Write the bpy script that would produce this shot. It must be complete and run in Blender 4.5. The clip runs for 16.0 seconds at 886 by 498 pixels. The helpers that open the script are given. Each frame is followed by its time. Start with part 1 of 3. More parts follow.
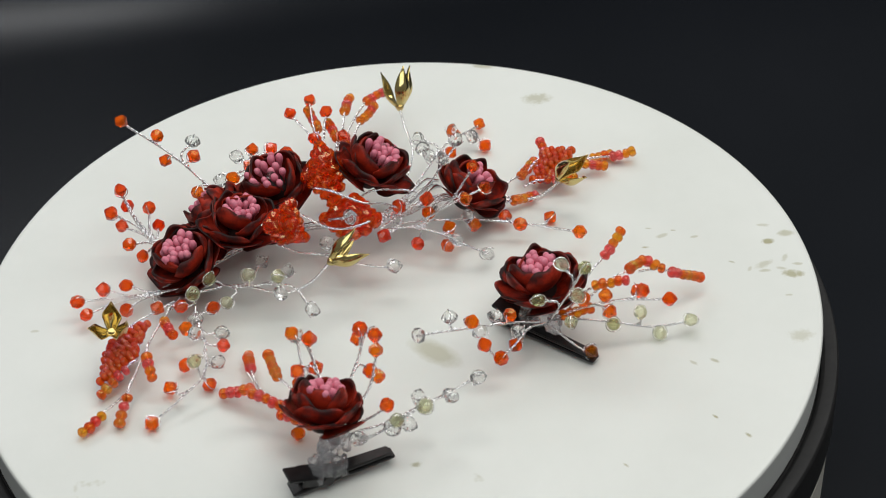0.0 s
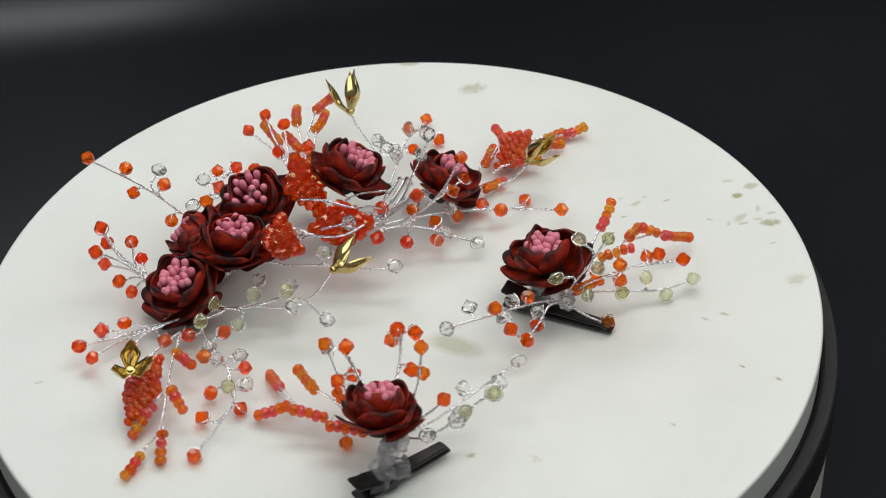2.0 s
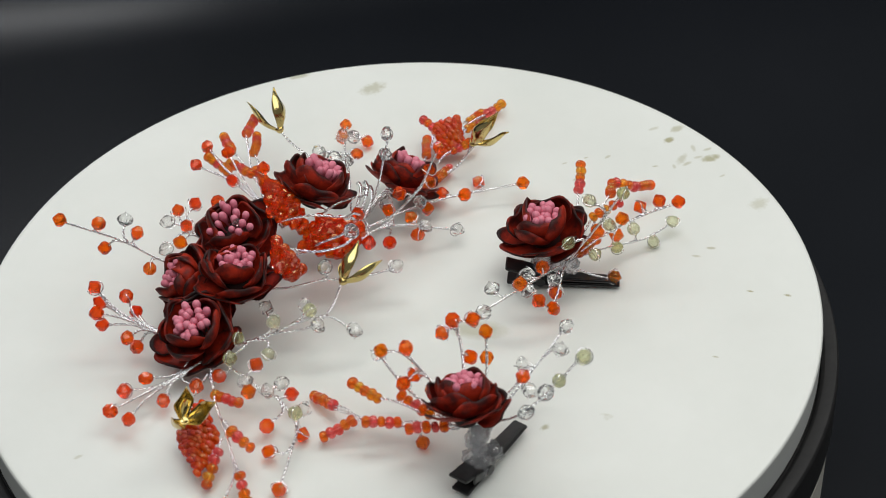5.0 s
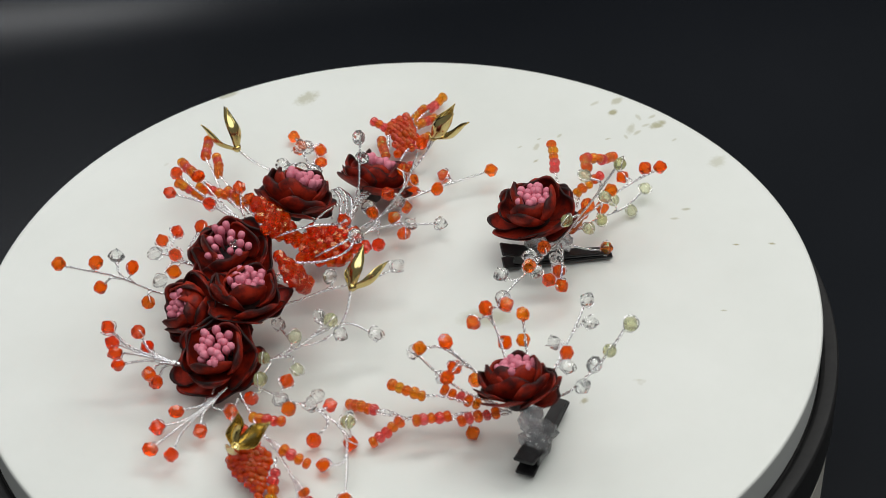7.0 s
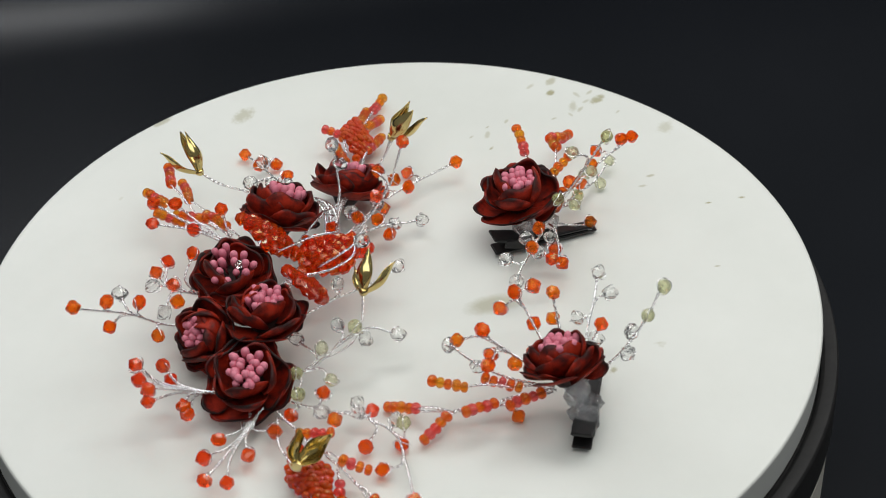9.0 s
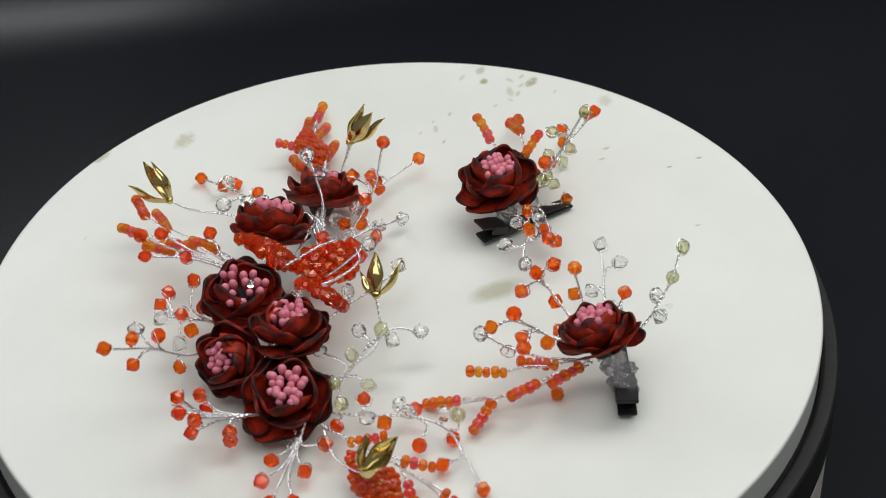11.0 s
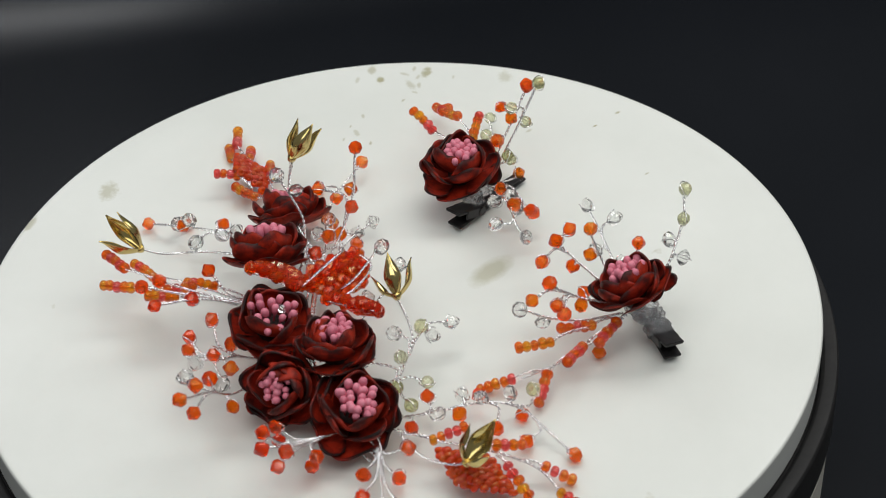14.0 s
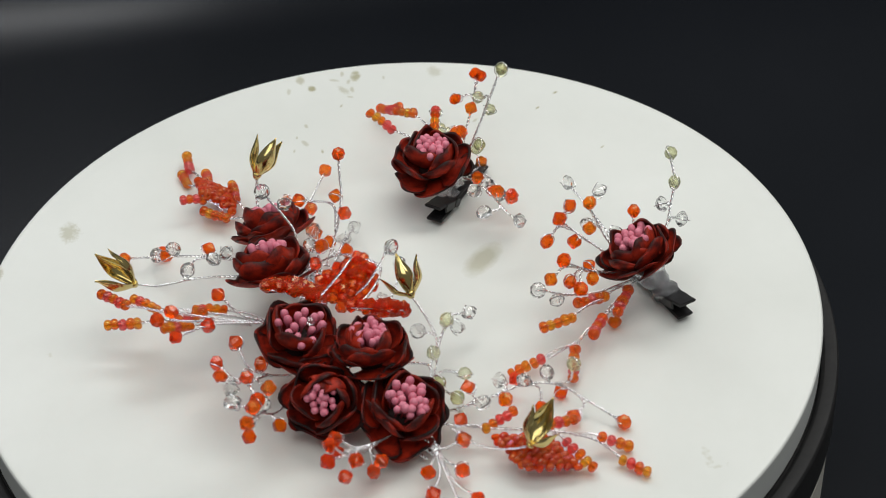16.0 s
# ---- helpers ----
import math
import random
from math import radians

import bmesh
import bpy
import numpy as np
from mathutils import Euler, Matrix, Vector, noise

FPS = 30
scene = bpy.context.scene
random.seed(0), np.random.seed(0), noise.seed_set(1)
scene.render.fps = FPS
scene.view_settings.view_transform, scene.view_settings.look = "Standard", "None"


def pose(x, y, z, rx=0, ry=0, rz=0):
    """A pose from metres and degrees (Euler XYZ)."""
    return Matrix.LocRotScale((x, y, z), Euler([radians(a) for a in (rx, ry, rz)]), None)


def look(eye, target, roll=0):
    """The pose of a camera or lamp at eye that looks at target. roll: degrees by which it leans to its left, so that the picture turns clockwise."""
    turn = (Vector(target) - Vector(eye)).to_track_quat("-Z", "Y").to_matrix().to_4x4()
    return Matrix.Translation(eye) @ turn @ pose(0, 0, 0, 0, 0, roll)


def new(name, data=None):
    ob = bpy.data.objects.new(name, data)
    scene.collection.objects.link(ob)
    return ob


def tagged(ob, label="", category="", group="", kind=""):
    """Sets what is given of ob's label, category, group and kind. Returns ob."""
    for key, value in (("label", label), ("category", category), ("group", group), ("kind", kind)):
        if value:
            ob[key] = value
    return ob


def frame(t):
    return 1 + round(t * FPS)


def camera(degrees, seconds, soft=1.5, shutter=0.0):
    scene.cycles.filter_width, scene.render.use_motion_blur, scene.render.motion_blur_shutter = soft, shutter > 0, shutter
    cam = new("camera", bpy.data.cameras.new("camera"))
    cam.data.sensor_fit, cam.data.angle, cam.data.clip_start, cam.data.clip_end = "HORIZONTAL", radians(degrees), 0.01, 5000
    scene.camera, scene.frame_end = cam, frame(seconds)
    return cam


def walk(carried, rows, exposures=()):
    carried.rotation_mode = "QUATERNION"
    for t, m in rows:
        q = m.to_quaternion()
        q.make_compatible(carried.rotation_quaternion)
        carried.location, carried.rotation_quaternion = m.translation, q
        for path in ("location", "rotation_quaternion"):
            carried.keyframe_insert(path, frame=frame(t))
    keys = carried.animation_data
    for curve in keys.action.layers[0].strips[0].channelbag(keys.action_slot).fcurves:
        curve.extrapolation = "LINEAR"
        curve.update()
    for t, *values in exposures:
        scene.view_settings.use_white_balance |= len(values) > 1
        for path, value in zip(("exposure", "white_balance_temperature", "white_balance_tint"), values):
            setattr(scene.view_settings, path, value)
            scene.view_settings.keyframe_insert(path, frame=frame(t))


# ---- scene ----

# ---- camera: stands still and looks down on the turntable ----
cam = camera(27.70, 16.0, 0.9)
EYE = (0.0, -0.41104, 0.35014)
TILT, PAN, LEAN = radians(39.14), radians(1.967), -2.821
AIM = Vector((math.sin(PAN) * math.cos(TILT), math.cos(PAN) * math.cos(TILT), -math.sin(TILT)))
cam.data.dof.use_dof, cam.data.dof.focus_distance, cam.data.dof.aperture_fstop = True, 0.545, 23.0
STAND = look(EYE, Vector(EYE) + AIM * 0.5, LEAN)
walk(cam, [(0.0, STAND), (16.0, STAND)])

TURN = 6.0484          # degrees a second, counter-clockwise from above
SECONDS = 16

# ---- light: a studio corner with two soft boxes, an added front fill and dim room light ----
world = bpy.data.worlds.new("room_light")
scene.world = world
world.use_nodes = True
world.node_tree.nodes["Background"].inputs[0].default_value = (0.93, 0.97, 1.0, 1)
world.node_tree.nodes["Background"].inputs[1].default_value = 0.20


def soft_box(name, eye, target, width, height, watts, colour):
    lamp = bpy.data.lights.new(name, "AREA")
    lamp.shape, lamp.size, lamp.size_y, lamp.energy, lamp.color = "RECTANGLE", width, height, watts, colour
    ob = new(name, lamp)
    ob.matrix_world = look(eye, target)
    return ob


soft_box("soft_box", (0.30, 0.20, 0.60), (0.30, 0.0, 0.0), 0.85, 0.22, 3.1, (1.0, 0.985, 0.95))
soft_box("soft_box_back", (-0.36, 0.66, 0.64), (0.0, 0.0, 0.0), 0.46, 0.16, 1.75, (0.97, 0.985, 1.0))
# added fill from above the front, brightens the disc's side and the flowers
soft_box("soft_box_top", (0.02, -0.30, 0.86), (0.0, 0.0, 0.0), 1.10, 0.55, 4.7, (0.99, 0.99, 0.97))
scene.view_settings.exposure = -0.28

# ---- materials ----


def nodes_of(name):
    m = bpy.data.materials.new(name)
    m.use_nodes = True
    t = m.node_tree
    return m, t, t.nodes["Principled BSDF"]


def link(t, a, b):
    t.links.new(a, b)


def noise_node(t, scale, detail=4.0, rough=0.55, coord="Object", stretch=None):
    co = t.nodes.new("ShaderNodeTexCoord")
    out = co.outputs[coord]
    if stretch:
        mp = t.nodes.new("ShaderNodeMapping")
        mp.inputs["Scale"].default_value = stretch
        link(t, out, mp.inputs["Vector"])
        out = mp.outputs["Vector"]
    n = t.nodes.new("ShaderNodeTexNoise")
    n.inputs["Scale"].default_value, n.inputs["Detail"].default_value, n.inputs["Roughness"].default_value = scale, detail, rough
    link(t, out, n.inputs["Vector"])
    return n


def ramp_node(t, source, *stops):
    r = t.nodes.new("ShaderNodeValToRGB")
    e = r.color_ramp.elements
    while len(e) < len(stops):
        e.new(0.5)
    for k, (at, colour) in enumerate(stops):
        e[k].position, e[k].color = at, (*colour, 1)
    link(t, source, r.inputs["Fac"])
    return r


def bump_node(t, shader, height, strength, distance):
    b = t.nodes.new("ShaderNodeBump")
    b.inputs["Strength"].default_value, b.inputs["Distance"].default_value = strength, distance
    link(t, height, b.inputs["Height"])
    link(t, b.outputs["Normal"], shader.inputs["Normal"])


def math_node(t, op, a, b):
    m = t.nodes.new("ShaderNodeMath")
    m.operation = op
    for k, v in enumerate((a, b)):
        if isinstance(v, (int, float)):
            m.inputs[k].default_value = v
        else:
            link(t, v, m.inputs[k])
    return m.outputs[0]


def crystal(name, low, high, transmission, rough, coat=0.0, film=0.0, through_light=0.0):
    """Faceted glass; every bead takes its own shade between two colours. Part of the light passes straight through, tinted."""
    m, t, p = nodes_of(name)
    info = t.nodes.new("ShaderNodeObjectInfo")
    r = ramp_node(t, info.outputs["Random"], (0.0, low), (1.0, high))
    link(t, r.outputs["Color"], p.inputs["Base Color"])
    p.inputs["Transmission Weight"].default_value = transmission
    p.inputs["Roughness"].default_value = rough
    p.inputs["IOR"].default_value = 1.56
    p.inputs["Coat Weight"].default_value = coat
    p.inputs["Coat Roughness"].default_value = 0.03
    if film:
        p.inputs["Thin Film Thickness"].default_value = 420.0
        p.inputs["Thin Film IOR"].default_value = 1.0 + film
    if through_light:
        pale = t.nodes.new("ShaderNodeGamma")
        pale.inputs["Gamma"].default_value = 0.62
        link(t, r.outputs["Color"], pale.inputs["Color"])
        clear = t.nodes.new("ShaderNodeBsdfTransparent")
        link(t, pale.outputs["Color"], clear.inputs["Color"])
        mix = t.nodes.new("ShaderNodeMixShader")
        mix.inputs[0].default_value = through_light
        link(t, p.outputs[0], mix.inputs[1])
        link(t, clear.outputs[0], mix.inputs[2])
        link(t, mix.outputs[0], t.nodes["Material Output"].inputs["Surface"])
    return m


M_ORANGE = crystal("orange_crystal", (1.0, 0.12, 0.003), (1.0, 0.25, 0.008), 0.82, 0.0, 0.3, 0.35, 0.24)
M_RED = crystal("red_crystal", (1.0, 0.055, 0.004), (1.0, 0.15, 0.006), 0.82, 0.0, 0.3, 0.6, 0.22)
M_CLEAR = crystal("clear_crystal", (0.95, 0.96, 0.95), (0.99, 0.99, 0.98), 0.98, 0.0, 0.3, 0.0, 0.05)
M_OLIVE = crystal("olive_crystal", (0.72, 0.73, 0.38), (0.90, 0.91, 0.70), 0.82, 0.05, 0.3, 0.0, 0.30)
M_SEED = crystal("orange_seed_glass", (1.0, 0.13, 0.003), (1.0, 0.26, 0.008), 0.70, 0.02, 0.6, 0.35, 0.16)
M_PINKSEED = crystal("rose_seed_glass", (1.0, 0.070, 0.045), (1.0, 0.14, 0.14), 0.64, 0.02, 0.7, 0.6, 0.14)
M_GOLDSEED = crystal("amber_seed_glass", (1.0, 0.30, 0.006), (1.0, 0.46, 0.02), 0.70, 0.02, 0.6, 0.35, 0.18)
M_LEAFSEED = crystal("scarlet_seed_glass", (1.0, 0.065, 0.002), (1.0, 0.16, 0.005), 0.56, 0.03, 0.5, 0.3, 0.08)
M_LEAFCRYSTAL = crystal("flame_crystal", (1.0, 0.060, 0.003), (1.0, 0.17, 0.008), 0.80, 0.0, 0.4, 0.45, 0.20)
M_GLUE = crystal("clear_glue", (0.90, 0.91, 0.93), (0.94, 0.95, 0.96), 0.80, 0.10, 0.5, 0.0, 0.35)


def silver():
    m, t, p = nodes_of("silver_wire")
    p.inputs["Metallic"].default_value = 1.0
    n = noise_node(t, 900.0, 2.0)
    r = ramp_node(t, n.outputs["Fac"], (0.3, (0.84, 0.85, 0.86)), (0.7, (0.97, 0.97, 0.98)))
    link(t, r.outputs["Color"], p.inputs["Base Color"])
    p.inputs["Roughness"].default_value = 0.20
    return m


def gilt():
    m, t, p = nodes_of("gold_plate")
    p.inputs["Metallic"].default_value = 1.0
    n = noise_node(t, 260.0, 3.0)
    r = ramp_node(t, n.outputs["Fac"], (0.25, (0.56, 0.43, 0.16)), (0.75, (0.74, 0.62, 0.29)))
    link(t, r.outputs["Color"], p.inputs["Base Color"])
    p.inputs["Roughness"].default_value = 0.16
    bump_node(t, p, n.outputs["Fac"], 0.25, 0.0004)
    return m


def petal_cloth():
    """Dark red satin whose edges were singed over a flame; shade inside the bowl is coloured in."""
    m, t, p = nodes_of("red_satin")
    at = t.nodes.new("ShaderNodeAttribute")
    at.attribute_name = "singed_shaded"
    big = noise_node(t, 210.0, 5.0, 0.62)
    darkened = math_node(t, "ADD", at.outputs["Fac"], math_node(t, "MULTIPLY", math_node(t, "SUBTRACT", big.outputs["Fac"], 0.52), 2.8))
    r = ramp_node(t, darkened, (0.0, (0.36, 0.022, 0.007)), (0.28, (0.21, 0.012, 0.005)), (0.60, (0.058, 0.007, 0.006)), (0.95, (0.014, 0.008, 0.008)))
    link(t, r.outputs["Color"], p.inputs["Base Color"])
    weave = noise_node(t, 2600.0, 2.0, stretch=(1.0, 0.25, 1.0))
    p.inputs["Roughness"].default_value = 0.50
    p.inputs["Specular IOR Level"].default_value = 0.20
    p.inputs["Sheen Weight"].default_value = 0.06
    p.inputs["Sheen Tint"].default_value = (0.9, 0.25, 0.18, 1)
    bump_node(t, p, weave.outputs["Fac"], 0.35, 0.0002)
    return m


def stamen_pink():
    m, t, p = nodes_of("pink_stamen")
    info = t.nodes.new("ShaderNodeObjectInfo")
    n = noise_node(t, 1400.0, 3.0)
    mixed = math_node(t, "ADD", math_node(t, "MULTIPLY", info.outputs["Random"], 0.6), math_node(t, "MULTIPLY", n.outputs["Fac"], 0.4))
    r = ramp_node(t, mixed, (0.1, (0.58, 0.150, 0.215)), (0.9, (0.76, 0.255, 0.335)))
    link(t, r.outputs["Color"], p.inputs["Base Color"])
    p.inputs["Roughness"].default_value = 0.55
    p.inputs["Subsurface Weight"].default_value = 0.0
    bump_node(t, p, n.outputs["Fac"], 0.3, 0.0003)
    return m


def black_metal():
    m, t, p = nodes_of("black_enamel")
    n = noise_node(t, 500.0, 4.0)
    r = ramp_node(t, n.outputs["Fac"], (0.3, (0.010, 0.010, 0.011)), (0.7, (0.022, 0.021, 0.021)))
    link(t, r.outputs["Color"], p.inputs["Base Color"])
    p.inputs["Roughness"].default_value = 0.30
    return m


# x, y (mm), half length, half width (mm), turn (degrees), strength
STAINS = (
    (52, 97, 5.0, 3.6, 0, 0.55), (9.5, -28, 9.4, 4.4, -42, 0.58), (115, -32, 4.0, 3.2, 10, 0.40),
    (1.5, -72, 1.7, 1.2, 0, 0.8), (35.8, 119, 4.5, 1.6, -15, 0.6), (-108, -6, 1.4, 0.7, 0, 0.4),
    (118.5, -4.4, 3.6, 2.0, -6, 0.85), (114.2, 11.4, 2.0, 1.7, -6, 0.95), (120.5, 14.9, 2.6, 1.6, -6, 0.6),
)
# x, y, half length (mm), turn (degrees), strength
SPECKS = (
    (114, 19.7, 2.6, -6, 0.4), (111, 0.9, 4.4, 25, 0.45), (110.7, -2.1, 2.4, -6, 0.5), (117.8, 3.4, 2.4, 60, 0.4),
    (121, 0, 2.2, -6, 0.5), (106.2, -0.9, 1.8, 60, 0.4), (115.7, -1.5, 2.6, -20, 0.45), (101.5, 3, 1.3, -30, 0.7),
    (79, 21.9, 1.4, -6, 0.5), (86.4, 20.2, 1.3, -6, 0.6), (92.3, 16.3, 1.9, 8, 0.5), (82.5, 17.9, 2.8, 25, 0.45),
    (76.7, 12.8, 1.7, -6, 0.75), (115.2, -13.9, 1.6, -6, 0.45), (88.6, -39.8, 2.4, -38, 0.65), (82.4, -40.1, 2.0, -48, 0.5),
    (84.5, -62.1, 1.6, -48, 0.95), (92.1, -70, 2.0, -48, 0.95), (57.5, -77.9, 1.4, -48, 0.7),
)


def marble_white():
    m, t, p = nodes_of("worn_white_lacquer")
    co = t.nodes.new("ShaderNodeTexCoord")
    broad = noise_node(t, 14.0, 5.0, 0.6)
    fine = noise_node(t, 240.0, 4.0, 0.6)
    rough = noise_node(t, 420.0, 5.0, 0.7)
    base = ramp_node(t, broad.outputs["Fac"], (0.28, (0.690, 0.712, 0.672)), (0.72, (0.768, 0.788, 0.752)))
    total = None
    for x, y, a, b, turn, strength in STAINS + tuple((x, y, 0.8 * a, 0.34 * a, turn, s) for x, y, a, turn, s in SPECKS):
        mp = t.nodes.new("ShaderNodeMapping")
        mp.vector_type = "TEXTURE"
        mp.inputs["Location"].default_value = (x / 1000, y / 1000, 0)
        mp.inputs["Rotation"].default_value = (0, 0, radians(turn))
        mp.inputs["Scale"].default_value = (a / 1000, b / 1000, 1.0)
        link(t, co.outputs["Object"], mp.inputs["Vector"])
        ln = t.nodes.new("ShaderNodeVectorMath")
        ln.operation = "LENGTH"
        link(t, mp.outputs["Vector"], ln.inputs[0])
        wob = math_node(t, "ADD", ln.outputs["Value"], math_node(t, "MULTIPLY", math_node(t, "SUBTRACT", rough.outputs["Fac"], 0.47), 0.5 if a > 8 else 2.0))
        mask = t.nodes.new("ShaderNodeMapRange")
        mask.inputs["From Min"].default_value, mask.inputs["From Max"].default_value = 1.12, 0.50
        mask.inputs["To Max"].default_value = strength
        link(t, wob, mask.inputs["Value"])
        total = mask.outputs[0] if total is None else math_node(t, "MAXIMUM", total, mask.outputs[0])
    specks = noise_node(t, 95.0, 3.0, 0.7)
    region = noise_node(t, 22.0, 2.0, 0.5)
    sp = ramp_node(t, math_node(t, "MULTIPLY", specks.outputs["Fac"], region.outputs["Fac"]), (0.455, (0, 0, 0)), (0.52, (0.5, 0.5, 0.5)))
    total = math_node(t, "MAXIMUM", total, sp.outputs["Color"])
    mix = t.nodes.new("ShaderNodeMix")
    mix.data_type = "RGBA"
    link(t, total, mix.inputs[0])
    link(t, base.outputs["Color"], mix.inputs[6])
    mix.inputs[7].default_value = (0.37, 0.355, 0.215, 1)
    link(t, mix.outputs[2], p.inputs["Base Color"])
    p.inputs["Roughness"].default_value = 0.42
    bump_node(t, p, fine.outputs["Fac"], 0.06, 0.0003)
    return m


def dull(name, low, high, rough, scale, bump=0.1, specular=0.5):
    m, t, p = nodes_of(name)
    n = noise_node(t, scale, 5.0)
    r = ramp_node(t, n.outputs["Fac"], (0.3, low), (0.7, high))
    link(t, r.outputs["Color"], p.inputs["Base Color"])
    p.inputs["Roughness"].default_value = rough
    p.inputs["Specular IOR Level"].default_value = specular
    bump_node(t, p, n.outputs["Fac"], bump, 0.0005)
    return m


M_SILVER, M_GOLD, M_PETAL, M_STAMEN, M_BLACK, M_DISC = silver(), gilt(), petal_cloth(), stamen_pink(), black_metal(), marble_white()
M_RUBBER = dull("black_rubber", (0.010, 0.010, 0.0105), (0.019, 0.0185, 0.0185), 0.62, 300.0, 0.2, 0.35)
M_CREAM = dull("cream_plastic", (0.62, 0.60, 0.52), (0.70, 0.68, 0.60), 0.45, 120.0)
M_SHEET = dull("black_vinyl_sheet", (0.0052, 0.0064, 0.0086), (0.0076, 0.0090, 0.0118), 0.27, 9.0, 0.03, 0.24)
M_SLEEVE = dull("dark_felt", (0.02, 0.012, 0.012), (0.035, 0.02, 0.018), 0.8, 500.0)

# ---- mesh helpers ----


def mesh_from(name, verts, faces, material, smooth=False):
    me = bpy.data.meshes.new(name)
    me.from_pydata(verts, [], faces)
    me.materials.append(material)
    if smooth:
        me.polygons.foreach_set("use_smooth", [True] * len(me.polygons))
    me.update()
    return me


def put(name, me, parent, m=None, label=""):
    ob = new(name, me)
    ob.parent = parent
    if m is not None:
        ob.matrix_basis = m
    return tagged(ob, label)


def lathe(profile, sides):
    """Rings of (radius, height) turned about z; a radius of 0 closes an end."""
    verts, faces, rows = [], [], []
    for r, z in profile:
        if r == 0:
            rows.append([len(verts)])
            verts.append((0, 0, z))
        else:
            rows.append(list(range(len(verts), len(verts) + sides)))
            verts += [(r * math.cos(2 * math.pi * k / sides), r * math.sin(2 * math.pi * k / sides), z) for k in range(sides)]
    for a, b in zip(rows, rows[1:]):
        for k in range(sides):
            j = (k + 1) % sides
            if len(a) == 1 and len(b) == 1:
                continue
            if len(a) == 1:
                faces.append((a[0], b[j], b[k]))
            elif len(b) == 1:
                faces.append((a[k], a[j], b[0]))
            else:
                faces.append((a[k], a[j], b[j], b[k]))
    return verts, faces


def aim(place, axis, spin=0.0):
    q = Vector(axis).normalized().to_track_quat("Z", "Y")
    return Matrix.Translation(place) @ q.to_matrix().to_4x4() @ Matrix.Rotation(spin, 4, "Z")


def smooth_path(points, step):
    """Points every step along a Catmull-Rom curve through the given ones."""
    p = [Vector(v) for v in points]
    p = [p[0] * 2 - p[1], *p, p[-1] * 2 - p[-2]]
    out = []
    for k in range(1, len(p) - 2):
        a, b, c, d = p[k - 1:k + 3]
        n = max(2, int((c - b).length / step))
        for i in range(n):
            u = i / n
            out.append(0.5 * (2 * b + (c - a) * u + (2 * a - 5 * b + 4 * c - d) * u * u + (3 * b - a - 3 * c + d) * u ** 3))
    out.append(p[-2].copy())
    return out


def add_tube(verts, faces, path, radius, sides=4):
    side = None
    start = len(verts)
    for k, c in enumerate(path):
        d = (path[min(k + 1, len(path) - 1)] - path[max(k - 1, 0)]).normalized()
        if side is None:
            side = d.orthogonal().normalized()
        side = (side - d * side.dot(d)).normalized()
        up = d.cross(side)
        for i in range(sides):
            w = 2 * math.pi * i / sides
            verts.append(c + (side * math.cos(w) + up * math.sin(w)) * radius)
    for k in range(len(path) - 1):
        for i in range(sides):
            j = (i + 1) % sides
            a = start + k * sides
            faces.append((a + i, a + j, a + sides + j, a + sides + i))
    faces.append(tuple(start + i for i in range(sides))[::-1])
    faces.append(tuple(len(verts) - sides + i for i in range(sides)))


def add_twist(verts, faces, points, wire=0.00021, apart=0.00025, pitch=0.0029):
    """Two thin wires twisted about each other along the points."""
    path = smooth_path(points, 0.00042)
    for phase in (0.0, math.pi):
        side, run, line = None, 0.0, []
        for k, c in enumerate(path):
            d = (path[min(k + 1, len(path) - 1)] - path[max(k - 1, 0)]).normalized()
            if side is None:
                side = d.orthogonal().normalized()
            side = (side - d * side.dot(d)).normalized()
            if k:
                run += (c - path[k - 1]).length
            w = 2 * math.pi * run / pitch + phase
            line.append(c + (side * math.cos(w) + d.cross(side) * math.sin(w)) * apart)
        add_tube(verts, faces, line, wire)


# ---- small pieces, each one mesh that its repeats share ----
def bead_mesh(name, profile, sides, material, smooth=False):
    v, f = lathe(profile, sides)
    return mesh_from(name, v, f, material, smooth)


R = 0.00228
BICONE = [(0, -0.82 * R), (0.42 * R, -0.82 * R), (0.97 * R, -0.10 * R), (0.97 * R, 0.10 * R), (0.42 * R, 0.82 * R), (0, 0.82 * R)]
RONDELLE = [(0, -0.72 * R), (0.50 * R, -0.72 * R), (0.88 * R, -0.42 * R), (1.08 * R, -0.08 * R), (1.08 * R, 0.08 * R), (0.88 * R, 0.42 * R), (0.50 * R, 0.72 * R), (0, 0.72 * R)]
ROUND = [(0, -0.95 * R), (0.55 * R, -0.80 * R), (0.92 * R, -0.34 * R), (1.0 * R, 0.0), (0.92 * R, 0.34 * R), (0.55 * R, 0.80 * R), (0, 0.95 * R)]
S = 0.00166
SEED = [((0.52 + 0.48 * math.cos(2 * math.pi * k / 12)) * S, 0.64 * S * math.sin(2 * math.pi * k / 12)) for k in range(13)]
